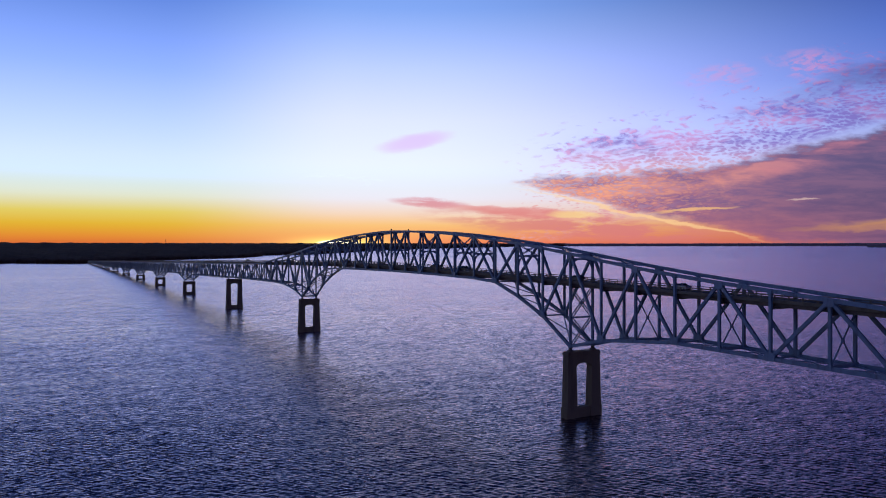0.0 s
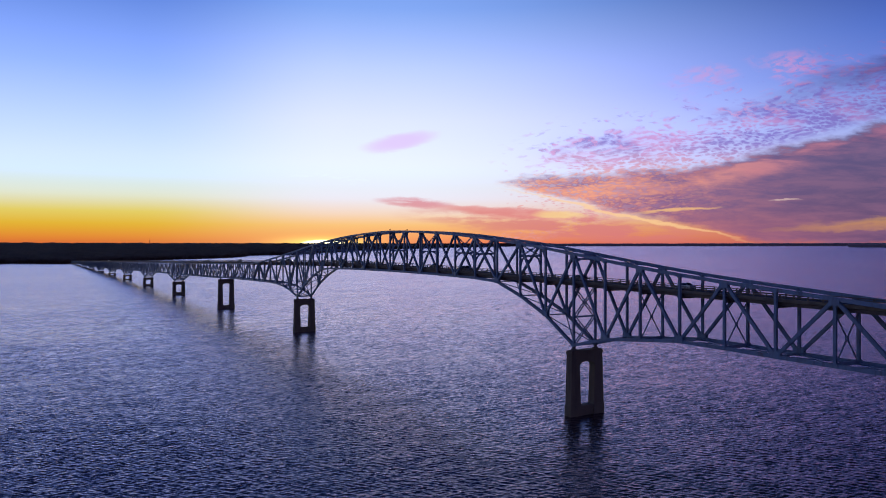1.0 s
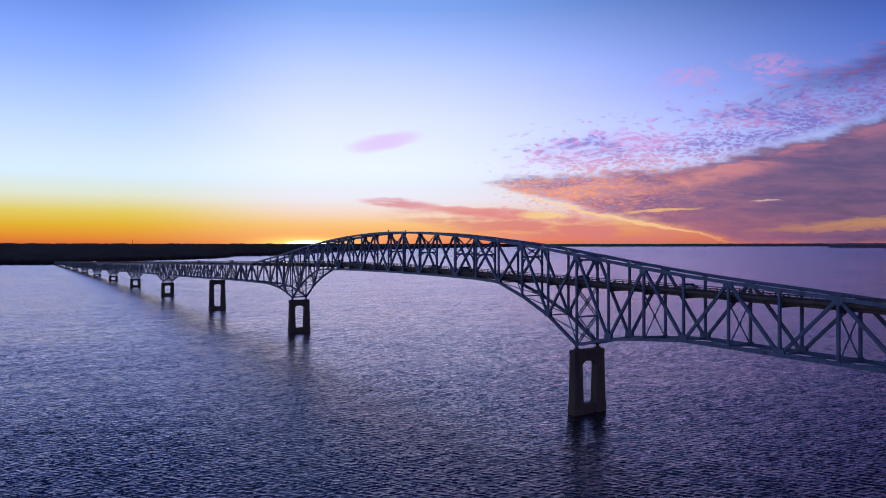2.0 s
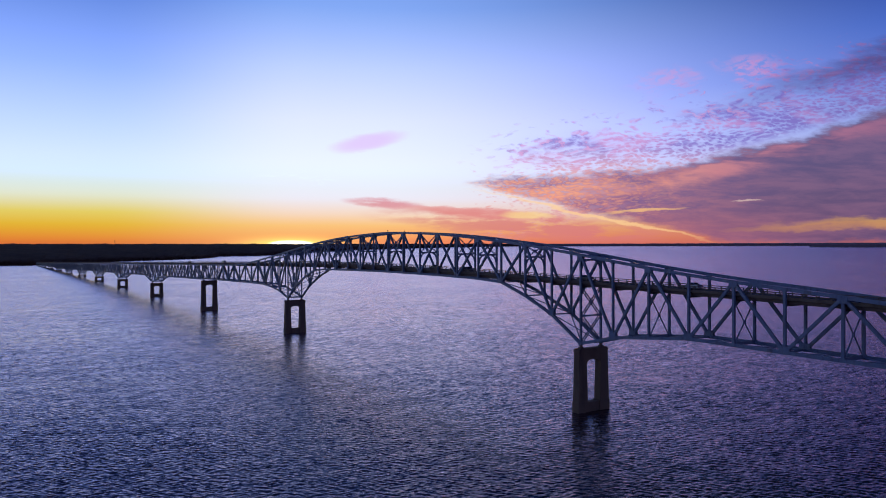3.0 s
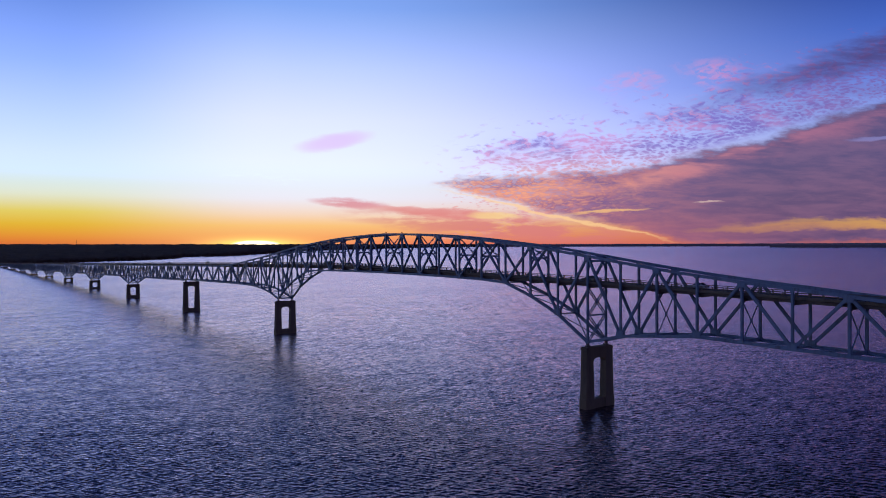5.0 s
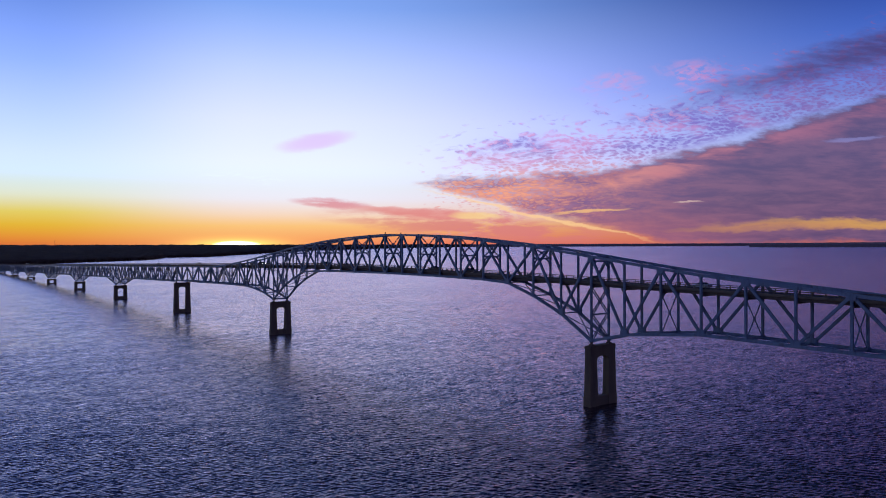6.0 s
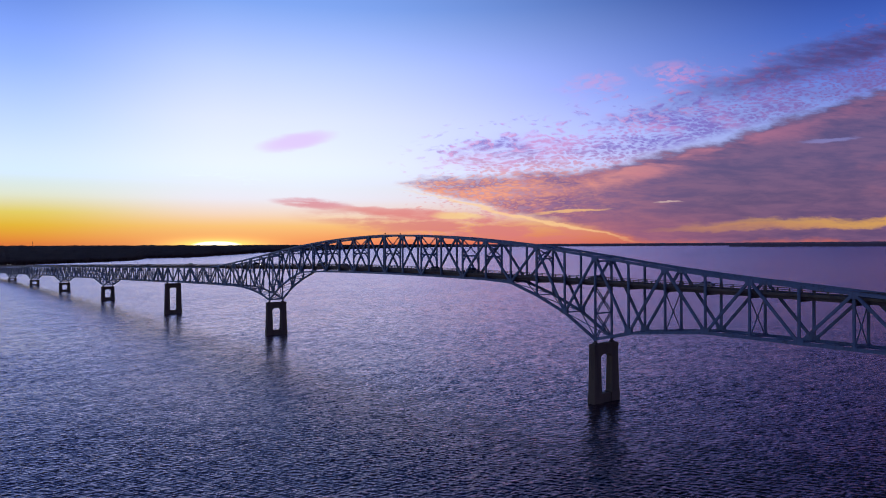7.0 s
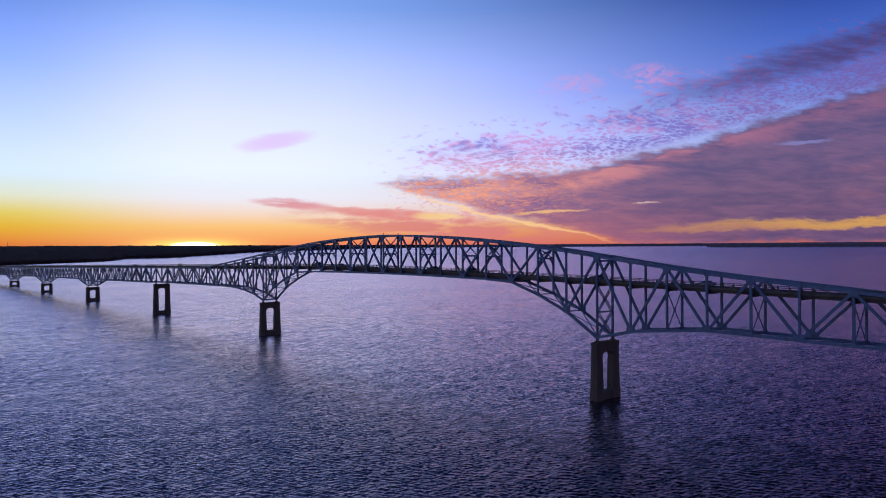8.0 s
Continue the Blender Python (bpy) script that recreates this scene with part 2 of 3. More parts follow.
STEEL = painted("blue_grey_steel_paint", (0.215, 0.30, 0.36), (0.13, 0.12, 0.11), 0.5)
STEEL_DARK = painted("dull_floor_steel", (0.15, 0.115, 0.075), (0.08, 0.05, 0.03), 0.6)
CONCRETE = painted("weathered_pier_concrete", (0.205, 0.15, 0.08), (0.10, 0.07, 0.04), 0.85, 0.0, 0.35)
PARAPET = painted("stained_parapet_concrete", (0.22, 0.18, 0.11), (0.11, 0.085, 0.05), 0.85, 0.0, 0.6)
LINE = painted("worn_yellow_road_paint", (0.35, 0.24, 0.04), (0.12, 0.10, 0.06), 0.8, 0.0, 1.5)
ASPHALT = painted("asphalt", (0.055, 0.055, 0.058), (0.035, 0.035, 0.036), 0.9, 0.0, 0.4)
RUBBER = painted("black_rubber", (0.02, 0.02, 0.02), (0.03, 0.03, 0.03), 0.8, 0.0, 4.0)
GLASS_DARK = painted("dark_car_glass", (0.01, 0.012, 0.015), (0.015, 0.015, 0.015), 0.12, 0.0, 3.0)
SILVER = painted("silver_car_paint", (0.30, 0.31, 0.33), (0.22, 0.22, 0.23), 0.3, 0.4, 4.0)
DARK_PAINT = painted("dark_car_paint", (0.03, 0.032, 0.04), (0.02, 0.02, 0.022), 0.3, 0.2, 4.0)
RED_GLASS = painted("red_lamp_glass", (0.25, 0.01, 0.01), (0.15, 0.01, 0.01), 0.2, 0.0, 6.0)
CHROME = painted("grey_alloy", (0.5, 0.5, 0.52), (0.3, 0.3, 0.3), 0.35, 1.0, 5.0)


def lamp_glow(name, colour, strength):
    m, g, s = surface(name)
    g.plug(s.inputs["Emission Color"], colour)
    s.inputs["Emission Strength"].default_value = strength
    return m


HEADLIGHT = lamp_glow("lit_headlamp", (1.0, 0.93, 0.8), 22.0)


def water_surface():
    """River water: a dark body under a gloss that follows Fresnel's law, its face tilted by wind waves of four sizes."""
    m, g, s = surface("river_water")
    at = place(g)
    turned = g.node("ShaderNodeMapping")
    g.plug(turned.inputs["Vector"], at)
    turned.inputs["Rotation"].default_value = (0, 0, radians(36))
    turned.inputs["Scale"].default_value = (1.0, 0.38, 1.0)
    lanes = g.node("ShaderNodeMapping")
    g.plug(lanes.inputs["Vector"], at)
    lanes.inputs["Rotation"].default_value = (0, 0, radians(52))
    lanes.inputs["Scale"].default_value = (1.0, 0.16, 1.0)
    gust = g.noise(at, 0.006, 4.0, 0.6, 0.5)
    lane = g.noise(lanes.outputs[0], 0.018, 3.0, 0.55, 0.6)
    lively = g.mul(g.step(gust, 0.30, 0.70, 0.82, 1.15), g.step(lane, 0.30, 0.62, 0.86, 1.05))
    along = across = 0.0
    for scale, tilt in ((3.2, 0.46), (1.3, 0.54), (0.46, 0.38), (0.12, 0.18)):
        n = g.node("ShaderNodeTexNoise")
        g.plug(n.inputs["Vector"], turned.outputs[0])
        for key, value in (("Scale", scale), ("Detail", 3.0), ("Roughness", 0.6), ("Distortion", 0.12)):
            g.plug(n.inputs[key], value)
        split = g.node("ShaderNodeSeparateColor")
        g.plug(split.inputs[0], n.outputs["Color"])
        along = g.add(along, g.mul(g.sub(split.outputs[0], 0.5), tilt))
        across = g.add(across, g.mul(g.sub(split.outputs[1], 0.5), tilt * 0.6))
    along, across = g.mul(along, lively), g.mul(across, lively)
    tilt = g.vec(g.add(g.mul(along, AHEAD[0]), g.mul(across, ASIDE[0])), g.add(g.mul(along, AHEAD[1]), g.mul(across, ASIDE[1])))
    face = g.node("ShaderNodeVectorMath", operation="ADD")
    g.plug(face.inputs[0], g.node("ShaderNodeNewGeometry").outputs["Normal"]), g.plug(face.inputs[1], tilt)
    normal = g.node("ShaderNodeVectorMath", operation="NORMALIZE")
    g.plug(normal.inputs[0], face.outputs[0])
    body, gloss = g.node("ShaderNodeBsdfDiffuse"), g.node("ShaderNodeBsdfGlossy")
    g.plug(body.inputs["Color"], g.mix(gust, (0.004, 0.0035, 0.008), (0.006, 0.005, 0.012)))
    g.plug(gloss.inputs["Color"], (1.0, 0.885, 0.915))
    g.plug(gloss.inputs["Roughness"], g.step(lane, 0.30, 0.60, 0.215, 0.255))
    law = g.node("ShaderNodeFresnel")
    g.plug(law.inputs["IOR"], 1.66)
    for n in (body, gloss, law):
        g.tree.links.new(normal.outputs[0], n.inputs["Normal"])
    blend = g.node("ShaderNodeMixShader")
    g.tree.links.new(law.outputs[0], blend.inputs[0])
    g.tree.links.new(body.outputs[0], blend.inputs[1])
    g.tree.links.new(gloss.outputs[0], blend.inputs[2])
    out = [n for n in g.tree.nodes if n.type == "OUTPUT_MATERIAL"][0]
    g.tree.links.new(blend.outputs[0], out.inputs[0])
    g.tree.nodes.remove(s)
    return m


WATER = water_surface()


def woodland():
    m, g, s = surface("dusky_woodland")
    at = place(g)
    big, small = g.noise(at, 0.02, 5.0, 0.6), g.noise(at, 0.35, 4.0, 0.65)
    tone = g.mix(g.step(big, 0.4, 0.62), (0.085, 0.046, 0.026), (0.115, 0.064, 0.034))
    g.plug(s.inputs["Base Color"], g.mix(g.mul(small, 0.7), tone, (0.045, 0.028, 0.018)))
    s.inputs["Roughness"].default_value = 0.95
    s.inputs["Specular IOR Level"].default_value = 0.05
    bump(g, s, small, 0.8, 2.0)
    return m


WOOD = woodland()


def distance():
    """The farthest shores; a faint violet glow on them stands in for kilometres of dusk air."""
    m, g, s = surface("distance_haze_glow")
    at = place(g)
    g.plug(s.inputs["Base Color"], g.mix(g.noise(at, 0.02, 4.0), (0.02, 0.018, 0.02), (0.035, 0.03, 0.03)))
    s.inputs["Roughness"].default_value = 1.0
    # air haze imitated by weak emission; the woods give off no light
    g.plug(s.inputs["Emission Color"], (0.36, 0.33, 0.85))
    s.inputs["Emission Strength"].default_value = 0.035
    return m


HAZE_GLOW = distance()


# ---- building helpers ----
def mesh_of(name, verts, faces, material):
    me = bpy.data.meshes.new(name)
    me.from_pydata(verts, [], faces)
    me.materials.append(material)
    me.update()
    return me


def attach(name, me, parent, label="", at=(0, 0, 0)):
    ob = new(name, me)
    ob.parent, ob.location = parent, at
    if label:
        tagged(ob, label)
    return ob


def part(name, shape, material, parent, label="", at=(0, 0, 0)):
    """One mesh object under a thing or a part; shape: (verts, faces)."""
    return attach(name, mesh_of(name, *shape, material), parent, label, at)


def thing(name, label, category, at=(0, 0, 0), group=""):
    ob = new(name)
    ob.location = at
    ob.empty_display_size = 1.0
    return tagged(ob, label, category, group)


BOX = ((0, 1, 3, 2), (4, 6, 7, 5), (0, 4, 5, 1), (2, 3, 7, 6), (0, 2, 6, 4), (1, 5, 7, 3))


def merge(*shapes):
    verts, faces = [], []
    for v, f in shapes:
        n = len(verts)
        verts += v
        faces += [tuple(i + n for i in q) for q in f]
    return verts, faces


def block(x0, x1, y0, y1, z0, z1):
    return [(x, y, z) for x in (x0, x1) for y in (y0, y1) for z in (z0, z1)], list(BOX)


def bar(a, b, wide, deep, side=(0, 1, 0), shift=0.0):
    """A straight bar of rectangular section from a to b: wide along side, deep across it, shifted along side."""
    a, b, side = Vector(a), Vector(b), Vector(side).normalized()
    across = (b - a).normalized().cross(side).normalized()
    side = across.cross((b - a).normalized()).normalized()
    verts = [tuple(p + side * (shift + s * wide / 2) + across * (c * deep / 2)) for p in (a, b) for s in (-1, 1) for c in (-1, 1)]
    return verts, list(BOX)


def rolled(a, b, wide, deep, side=(0, 1, 0), plate=0.05):
    """An H-shaped steel member: two flanges, wide apart along side, and a web between them."""
    return merge(bar(a, b, plate, deep, side, wide / 2 - plate / 2), bar(a, b, plate, deep, side, -wide / 2 + plate / 2),
                 bar(a, b, wide - 2 * plate, plate, side))


def laced(a, b, wide, deep, side, pitch=0.9):
    """Two thin flanges joined by zigzag lacing bars; the lacing lies in the plane that holds side."""
    a, b = Vector(a), Vector(b)
    side = Vector(side).normalized()
    shapes = [bar(a, b, 0.12, deep, side, wide / 2 - 0.06), bar(a, b, 0.12, deep, side, -wide / 2 + 0.06)]
    n = max(2, int((b - a).length / pitch))
    for i in range(n):
        p, q = a.lerp(b, i / n), a.lerp(b, (i + 1) / n)
        e = wide / 2 - 0.08
        p, q = (p + side * e, q - side * e) if i % 2 else (p - side * e, q + side * e)
        shapes.append(bar(p, q, 0.09, deep * 0.3, side))
    return merge(*shapes)


def plate(x, z, w, h, thick=0.06, cut=0.3):
    """A gusset plate with clipped corners at a truss joint."""
    ring = [(-w, -h + cut * h), (-w + cut * w, -h), (w - cut * w, -h), (w, -h + cut * h), (w, h - cut * h), (w - cut * w, h), (-w + cut * w, h), (-w, h - cut * h)]
    verts = [(x + u, (s - 0.5) * thick, z + v) for s in (0, 1) for u, v in ring]
    return verts, [tuple(range(7, -1, -1)), tuple(range(8, 16))] + [(i, (i + 1) % 8, (i + 1) % 8 + 8, i + 8) for i in range(8)]


# ---- the bridge's lines ----
MAIN, ANCHOR, REACH, PANEL = 197.5, 149.5, 164.0, 10.67
HALF = 3.46                                   # half the distance between the two trusses
CREST, CURVE = 125.0, 0.000128                # where the road is highest, and how fast it falls away


def deck(x):
    """Height of the road: a rounded crest between a 1.9 % and a 1.6 % grade."""
    d = x - CREST
    e = min(max(d, -73.0), 62.0)
    return 33.95 - CURVE * e * e - 2 * CURVE * e * (d - e)


MAIN_X = [0, 10.67, 21.34, 32.0] + [32.0 + 11.125 * i for i in range(1, 7)]
MAIN_X += [MAIN - x for x in MAIN_X[-2::-1]]
MAIN_TOP = [39.0, 40.4, 41.65, 42.65, 43.65, 44.55, 45.25, 45.75, 46.15, 46.35]
MAIN_LOW = [17.0, 23.45, 27.75, 31.05, 31.65, 31.85, 32.0, 32.1, 32.15, 32.2]
NEAR_TOP = [39.05, 37.6, 36.25, 35.05, 34.0, 33.1, 32.15, 31.2, 30.3]
NEAR_LOW = [17.0, 19.6, 20.62, 21.57, 21.45, 21.27, 21.12, 21.02, 20.82]
FAR_TOP = [39.09, 37.85, 36.6, 35.45, 34.3, 33.25, 32.2, 31.5]
FAR_LOW = [17.0, 19.7, 21.15, 22.0, 22.15, 22.1, 22.0, 21.9]


def member(name, a, b, wide, deep, span, material=None, y=None, label="", kind=rolled):
    """A truss member in the plane of a truss, set on both trusses of a span from one mesh."""
    me = mesh_of(name, *kind(a, b, wide, deep), material or STEEL)
    for side in (HALF, -HALF) if y is None else (y,):
        attach(name, me, span, label, (0, side, 0))


def cross(name, a, b, wide, deep, span, material=None, kind=rolled, side=(1, 0, 0)):
    part(name, kind(a, b, wide, deep, side), material or STEEL, span)


def strip(xs, ring):
    """One continuous body along the joints xs: ring gives its section as (y, height over the road)."""
    k = len(ring)
    verts = [(x, y, deck(x) + z) for x in xs for y, z in ring]
    faces = [(i * k + j, i * k + (j + 1) % k, (i + 1) * k + (j + 1) % k, (i + 1) * k + j) for i in range(len(xs) - 1) for j in range(k)]
    return verts, faces + [tuple(range(k))[::-1], tuple(range((len(xs) - 1) * k, len(xs) * k))]


def oblong(y, wide, z0, z1):
    return [(y - wide / 2, z0), (y - wide / 2, z1), (y + wide / 2, z1), (y + wide / 2, z0)]


def deck_parts(span, xs, half, near=True, skip=()):
    """Slab, road, stringers, floor beams and both railings along the joints xs of a span."""
    part("deck_slab", strip(xs, [(-half, -0.30), (-half, 0.0), (half, 0.0), (half, -0.30), (half - 0.5, -0.42), (-half + 0.5, -0.42)]), PARAPET, span, "concrete bridge deck slab")
    part("road_surface", strip(xs, oblong(0, 5.6, 0.004, 0.05)), ASPHALT, span, "dark asphalt roadway")
    part("centre_line", strip(xs, oblong(0, 0.28, 0.054, 0.058)), LINE, span, "worn yellow centre line")
    for y in (-2.4, -0.8, 0.8, 2.4):
        part("stringer", strip(xs, [(y - 0.16, -1.02), (y - 0.16, -0.97), (y - 0.03, -0.97), (y - 0.03, -0.42), (y + 0.03, -0.42), (y + 0.03, -0.97), (y + 0.16, -0.97), (y + 0.16, -1.02)]), STEEL_DARK, span)
    e = HALF - 0.28
    for x in [x for i, x in enumerate(xs) if i not in skip]:
        z = deck(x)
        shape = merge(block(x - 0.04, x + 0.04, -e, e, z - 1.38, z - 0.43), block(x - 0.22, x + 0.22, -e, e, z - 1.44, z - 1.38))
        for k in range(5):
            y = -e + (k + 0.5) * 2 * e / 5
            shape = merge(shape, block(x - 0.18, x + 0.18, y - 0.02, y + 0.02, z - 1.38, z - 1.03))
        part("floor_beam", shape, STEEL_DARK, span)
    for y in (-half + 0.16, half - 0.16):
        part("kerb", strip(xs, oblong(y, 0.34, 0.004, 0.26)), PARAPET, span)
        part("top_rail", strip(xs, oblong(y, 0.17, 0.92, 1.06)), PARAPET, span)
        part("lower_rail", strip(xs, oblong(y, 0.11, 0.55, 0.67)), PARAPET, span)
        count = int((xs[-1] - xs[0]) / 2.6)
        post = mesh_of("railing_post", *block(-0.14, 0.14, -0.06, 0.06, 0.25, 0.93), PARAPET)
        for k in range(count if near else 0):
            x = xs[0] + (k + 0.5) * (xs[-1] - xs[0]) / count
            attach("railing_post", post, span, "", (x, y, deck(x)))


def sway_over(span, x, top, low):
    """A portal frame over the road: strut with curved knees, and an X up to the top chords."""
    strut = max(deck(x) + 5.6, low)
    if top - strut < 1.2:
        strut = top - 1.2
    e = HALF - 0.25
    part("top_strut", rolled((x, -e, top - 0.1), (x, e, top - 0.1), 0.36, 0.5, (1, 0, 0)), STEEL, span)
    shapes = [rolled((x, -e, strut), (x, e, strut), 0.4, 0.5, (1, 0, 0))]
    for s in (-1, 1):
        curve = [(x, s * (e - 2.3 + 2.3 * math.sin(a)), strut - 2.3 + 2.3 * math.cos(a)) for a in [k * math.pi / 10 for k in range(6)]]
        shapes += [bar(curve[k], curve[k + 1], 0.3, 0.42, (1, 0, 0)) for k in range(5)]
    part("portal_strut", merge(*shapes), STEEL, span, "steel portal strut with curved knees")
    if top - strut > 2.0:
        for s in (-1, 1):
            part("sway_brace", laced((x, -s * e, strut), (x, s * e, top - 0.3), 0.42, 0.16, (0, 0, 1)), STEEL, span)
        part("gusset_plate", block(x - 0.1, x + 0.1, -0.5, 0.5, (top + strut) / 2 - 0.45, (top + strut) / 2 + 0.35), STEEL, span)


def sway_under(span, x, low, high, heavy=False):
    """Cross bracing under the road between the two trusses."""
    e = HALF - 0.25
    levels = [low + 0.3, (low + high) / 2, high] if heavy else [low + 0.3, high]
    for z0, z1 in zip(levels, levels[1:]):
        for s in (-1, 1):
            kind = (lambda a, b: laced(a, b, 0.78, 0.3, (0, 0, 1), 0.8)) if heavy else (lambda a, b: bar(a, b, 0.2, 0.2, (1, 0, 0)))
            part("sway_brace", kind((x, -s * e, z0), (x, s * e, z1)), STEEL, span)
        part("gusset_plate", block(x - 0.16, x + 0.16, -0.3, 0.3, (z0 + z1) / 2 - 0.3, (z0 + z1) / 2 + 0.3), STEEL, span)
        part("cross_strut", rolled((x, -e, z0), (x, e, z0), 0.34, 0.4, (1, 0, 0)), STEEL, span)


def truss_span(name, label, xs, tops, lows, first_low, half, near=True, group="", skip=()):
    """A span of two trusses with verticals at every joint; diagonals meet the lower chord at joints of the parity first_low.
    skip: joints that the neighbouring span builds."""
    span = thing(name, label, "bridge span", group=group)
    n = len(xs) - 1
    for i in range(n):
        a, b = (xs[i], 0, tops[i]), (xs[i + 1], 0, tops[i + 1])
        c, d = (xs[i], 0, lows[i]), (xs[i + 1], 0, lows[i + 1])
        member("top_chord", a, b, 0.66, 0.66, span)
        member("lower_chord", c, d, 0.66, 0.68, span)
        member("diagonal", *((c, b) if i % 2 == first_low else (a, d)), 0.56, 0.58, span)
        z0, z1 = lows[i], lows[i + 1]
        for s in (-1, 1):
            part("lateral_brace", bar((xs[i], -s * (HALF - 0.3), z0), (xs[i + 1], s * (HALF - 0.3), z1), 0.2, 0.24, (0, 0, 1)), STEEL, span)
            if tops[i] > deck(xs[i]) + 3.5 and tops[i + 1] > deck(xs[i + 1]) + 3.5:
                part("lateral_brace", laced((xs[i], -s * (HALF - 0.3), tops[i]), (xs[i + 1], s * (HALF - 0.3), tops[i + 1]), 0.52, 0.16, (0, 1, 0)), STEEL, span)
    for i in [i for i in range(n + 1) if i not in skip]:
        x, t, l = xs[i], tops[i], lows[i]
        member("vertical", (x, 0, l), (x, 0, t), 0.5, 0.5, span)
        joint_low = i % 2 == first_low
        member_plates = mesh_of("gusset_plate", *plate(x, l + 0.42 if joint_low else l + 0.12, 1.05 if joint_low else 0.5, 0.78 if joint_low else 0.45), STEEL)
        other_plates = mesh_of("gusset_plate", *plate(x, t - 0.12 if joint_low else t - 0.38, 0.45 if joint_low else 0.9, 0.4 if joint_low else 0.68), STEEL)
        for me in (member_plates, other_plates):
            for y in (HALF, -HALF):
                for out in (-0.39, 0.39):
                    attach("gusset_plate", me, span, "", (0, y + out, 0))
        part("cross_strut", laced((x, -HALF + 0.3, l), (x, HALF - 0.3, l), 0.55, 0.3, (1, 0, 0)), STEEL, span)
    deck_parts(span, xs, half, near, skip)
    return span


# ---- water, one sheet to the horizon ----
HUB = (-127.0, 135.0)


def sheet(r):
    """Height of the water's surface r metres out: level, and far out lifted to the line of the true horizon."""
    k = min(1.0, max(0.0, (r - 2900.0) / 1900.0))
    return 48.0 * k * k * (3 - 2 * k)


def swell(x, y, gap):
    """Height of wind waves at places x, y: many small wave trains round the wind's way; trains shorter than the mesh can carry fade out."""
    rng = np.random.RandomState(7)
    z = np.zeros_like(x)
    wind = math.atan2(AHEAD[1], AHEAD[0]) + radians(6)
    for k in range(64):
        size = 0.36 * (2.2 / 0.36) ** (k / 63) * rng.uniform(0.92, 1.08)
        way = wind + radians(rng.normal(0, 46))
        high = WAVE * size ** 0.55 * np.clip((size / gap - 1.8) / 1.4, 0, 1)
        turn = 2 * math.pi / size * (x * math.cos(way) + y * math.sin(way)) + rng.uniform(0, 6.28)
        c = np.cos(turn)
        z += high * (c + 0.22 * np.cos(2 * turn))
    calm = np.sin(x * 0.021 + 1.3) * np.sin(y * 0.017 + x * 0.008) + 0.6 * np.sin(x * 0.047 - y * 0.055)
    return z * (1.0 + 0.16 * calm)


WAVE = 0.0056


def build_water():
    r, rings = 0.0, [40.0]
    while rings[-1] < 4780:
        r = rings[-1]
        rings.append(r + (12.0 if r < 88 else 0.15 if r < 140 else 0.15 + (r - 140) * 0.0013 if r < 340 else 0.41 * (r / 340) ** 2.4 if r < 1100 else 60.0))
    rings[-1] = 4820.0
    rings = np.array(rings)
    fine = np.concatenate([np.arange(-37, 46, 0.115), np.arange(46, 323, 3.0)])
    angle = math.atan2(AHEAD[1], AHEAD[0]) - np.radians(fine)
    n, m = len(rings), len(fine)
    R, A = np.meshgrid(rings, angle, indexing="ij")
    x, y = HUB[0] + R * np.cos(A), HUB[1] + R * np.sin(A)
    gap = np.maximum(np.gradient(rings)[:, None] * np.ones(m), 0.8 * R * np.abs(np.gradient(angle))[None, :])
    lift = np.array([sheet(v) for v in rings])[:, None]
    z = lift + swell(x, y, gap)
    verts = np.vstack([np.stack([x, y, z], -1).reshape(-1, 3), [[HUB[0], HUB[1], 0.0]]])
    a = (np.arange(n - 1)[:, None] * m + np.arange(m)[None, :]).ravel()
    b = (np.arange(n - 1)[:, None] * m + (np.arange(m)[None, :] + 1) % m).ravel()
    quads = np.stack([a, b, b + m, a + m], -1)
    hub = np.stack([np.full(m, n * m), (np.arange(m) + 1) % m, np.arange(m)], -1)
    me = bpy.data.meshes.new("water")
    me.vertices.add(len(verts)), me.loops.add(quads.size + hub.size), me.polygons.add(len(quads) + len(hub))
    me.vertices.foreach_set("co", verts.astype(np.float32).ravel())
    me.loops.foreach_set("vertex_index", np.concatenate([quads.ravel(), hub.ravel()]).astype(np.int32))
    me.polygons.foreach_set("loop_start", np.concatenate([np.arange(len(quads)) * 4, quads.size + np.arange(len(hub)) * 3]).astype(np.int32))
    me.polygons.foreach_set("use_smooth", np.ones(len(quads) + len(hub), dtype=bool))
    me.materials.append(WATER)
    me.update(calc_edges=True)
    me.validate()
    tagged(new("water", me), "wide rippled lilac river water at sunset", "water", kind="structure")


build_water()


# ---- land round the water ----
def spot(turn, r):
    """A place r metres from the hub, turn degrees to the right of the heading."""
    a = math.atan2(AHEAD[1], AHEAD[0]) - radians(turn)
    return HUB[0] + r * math.cos(a), HUB[1] + r * math.sin(a)


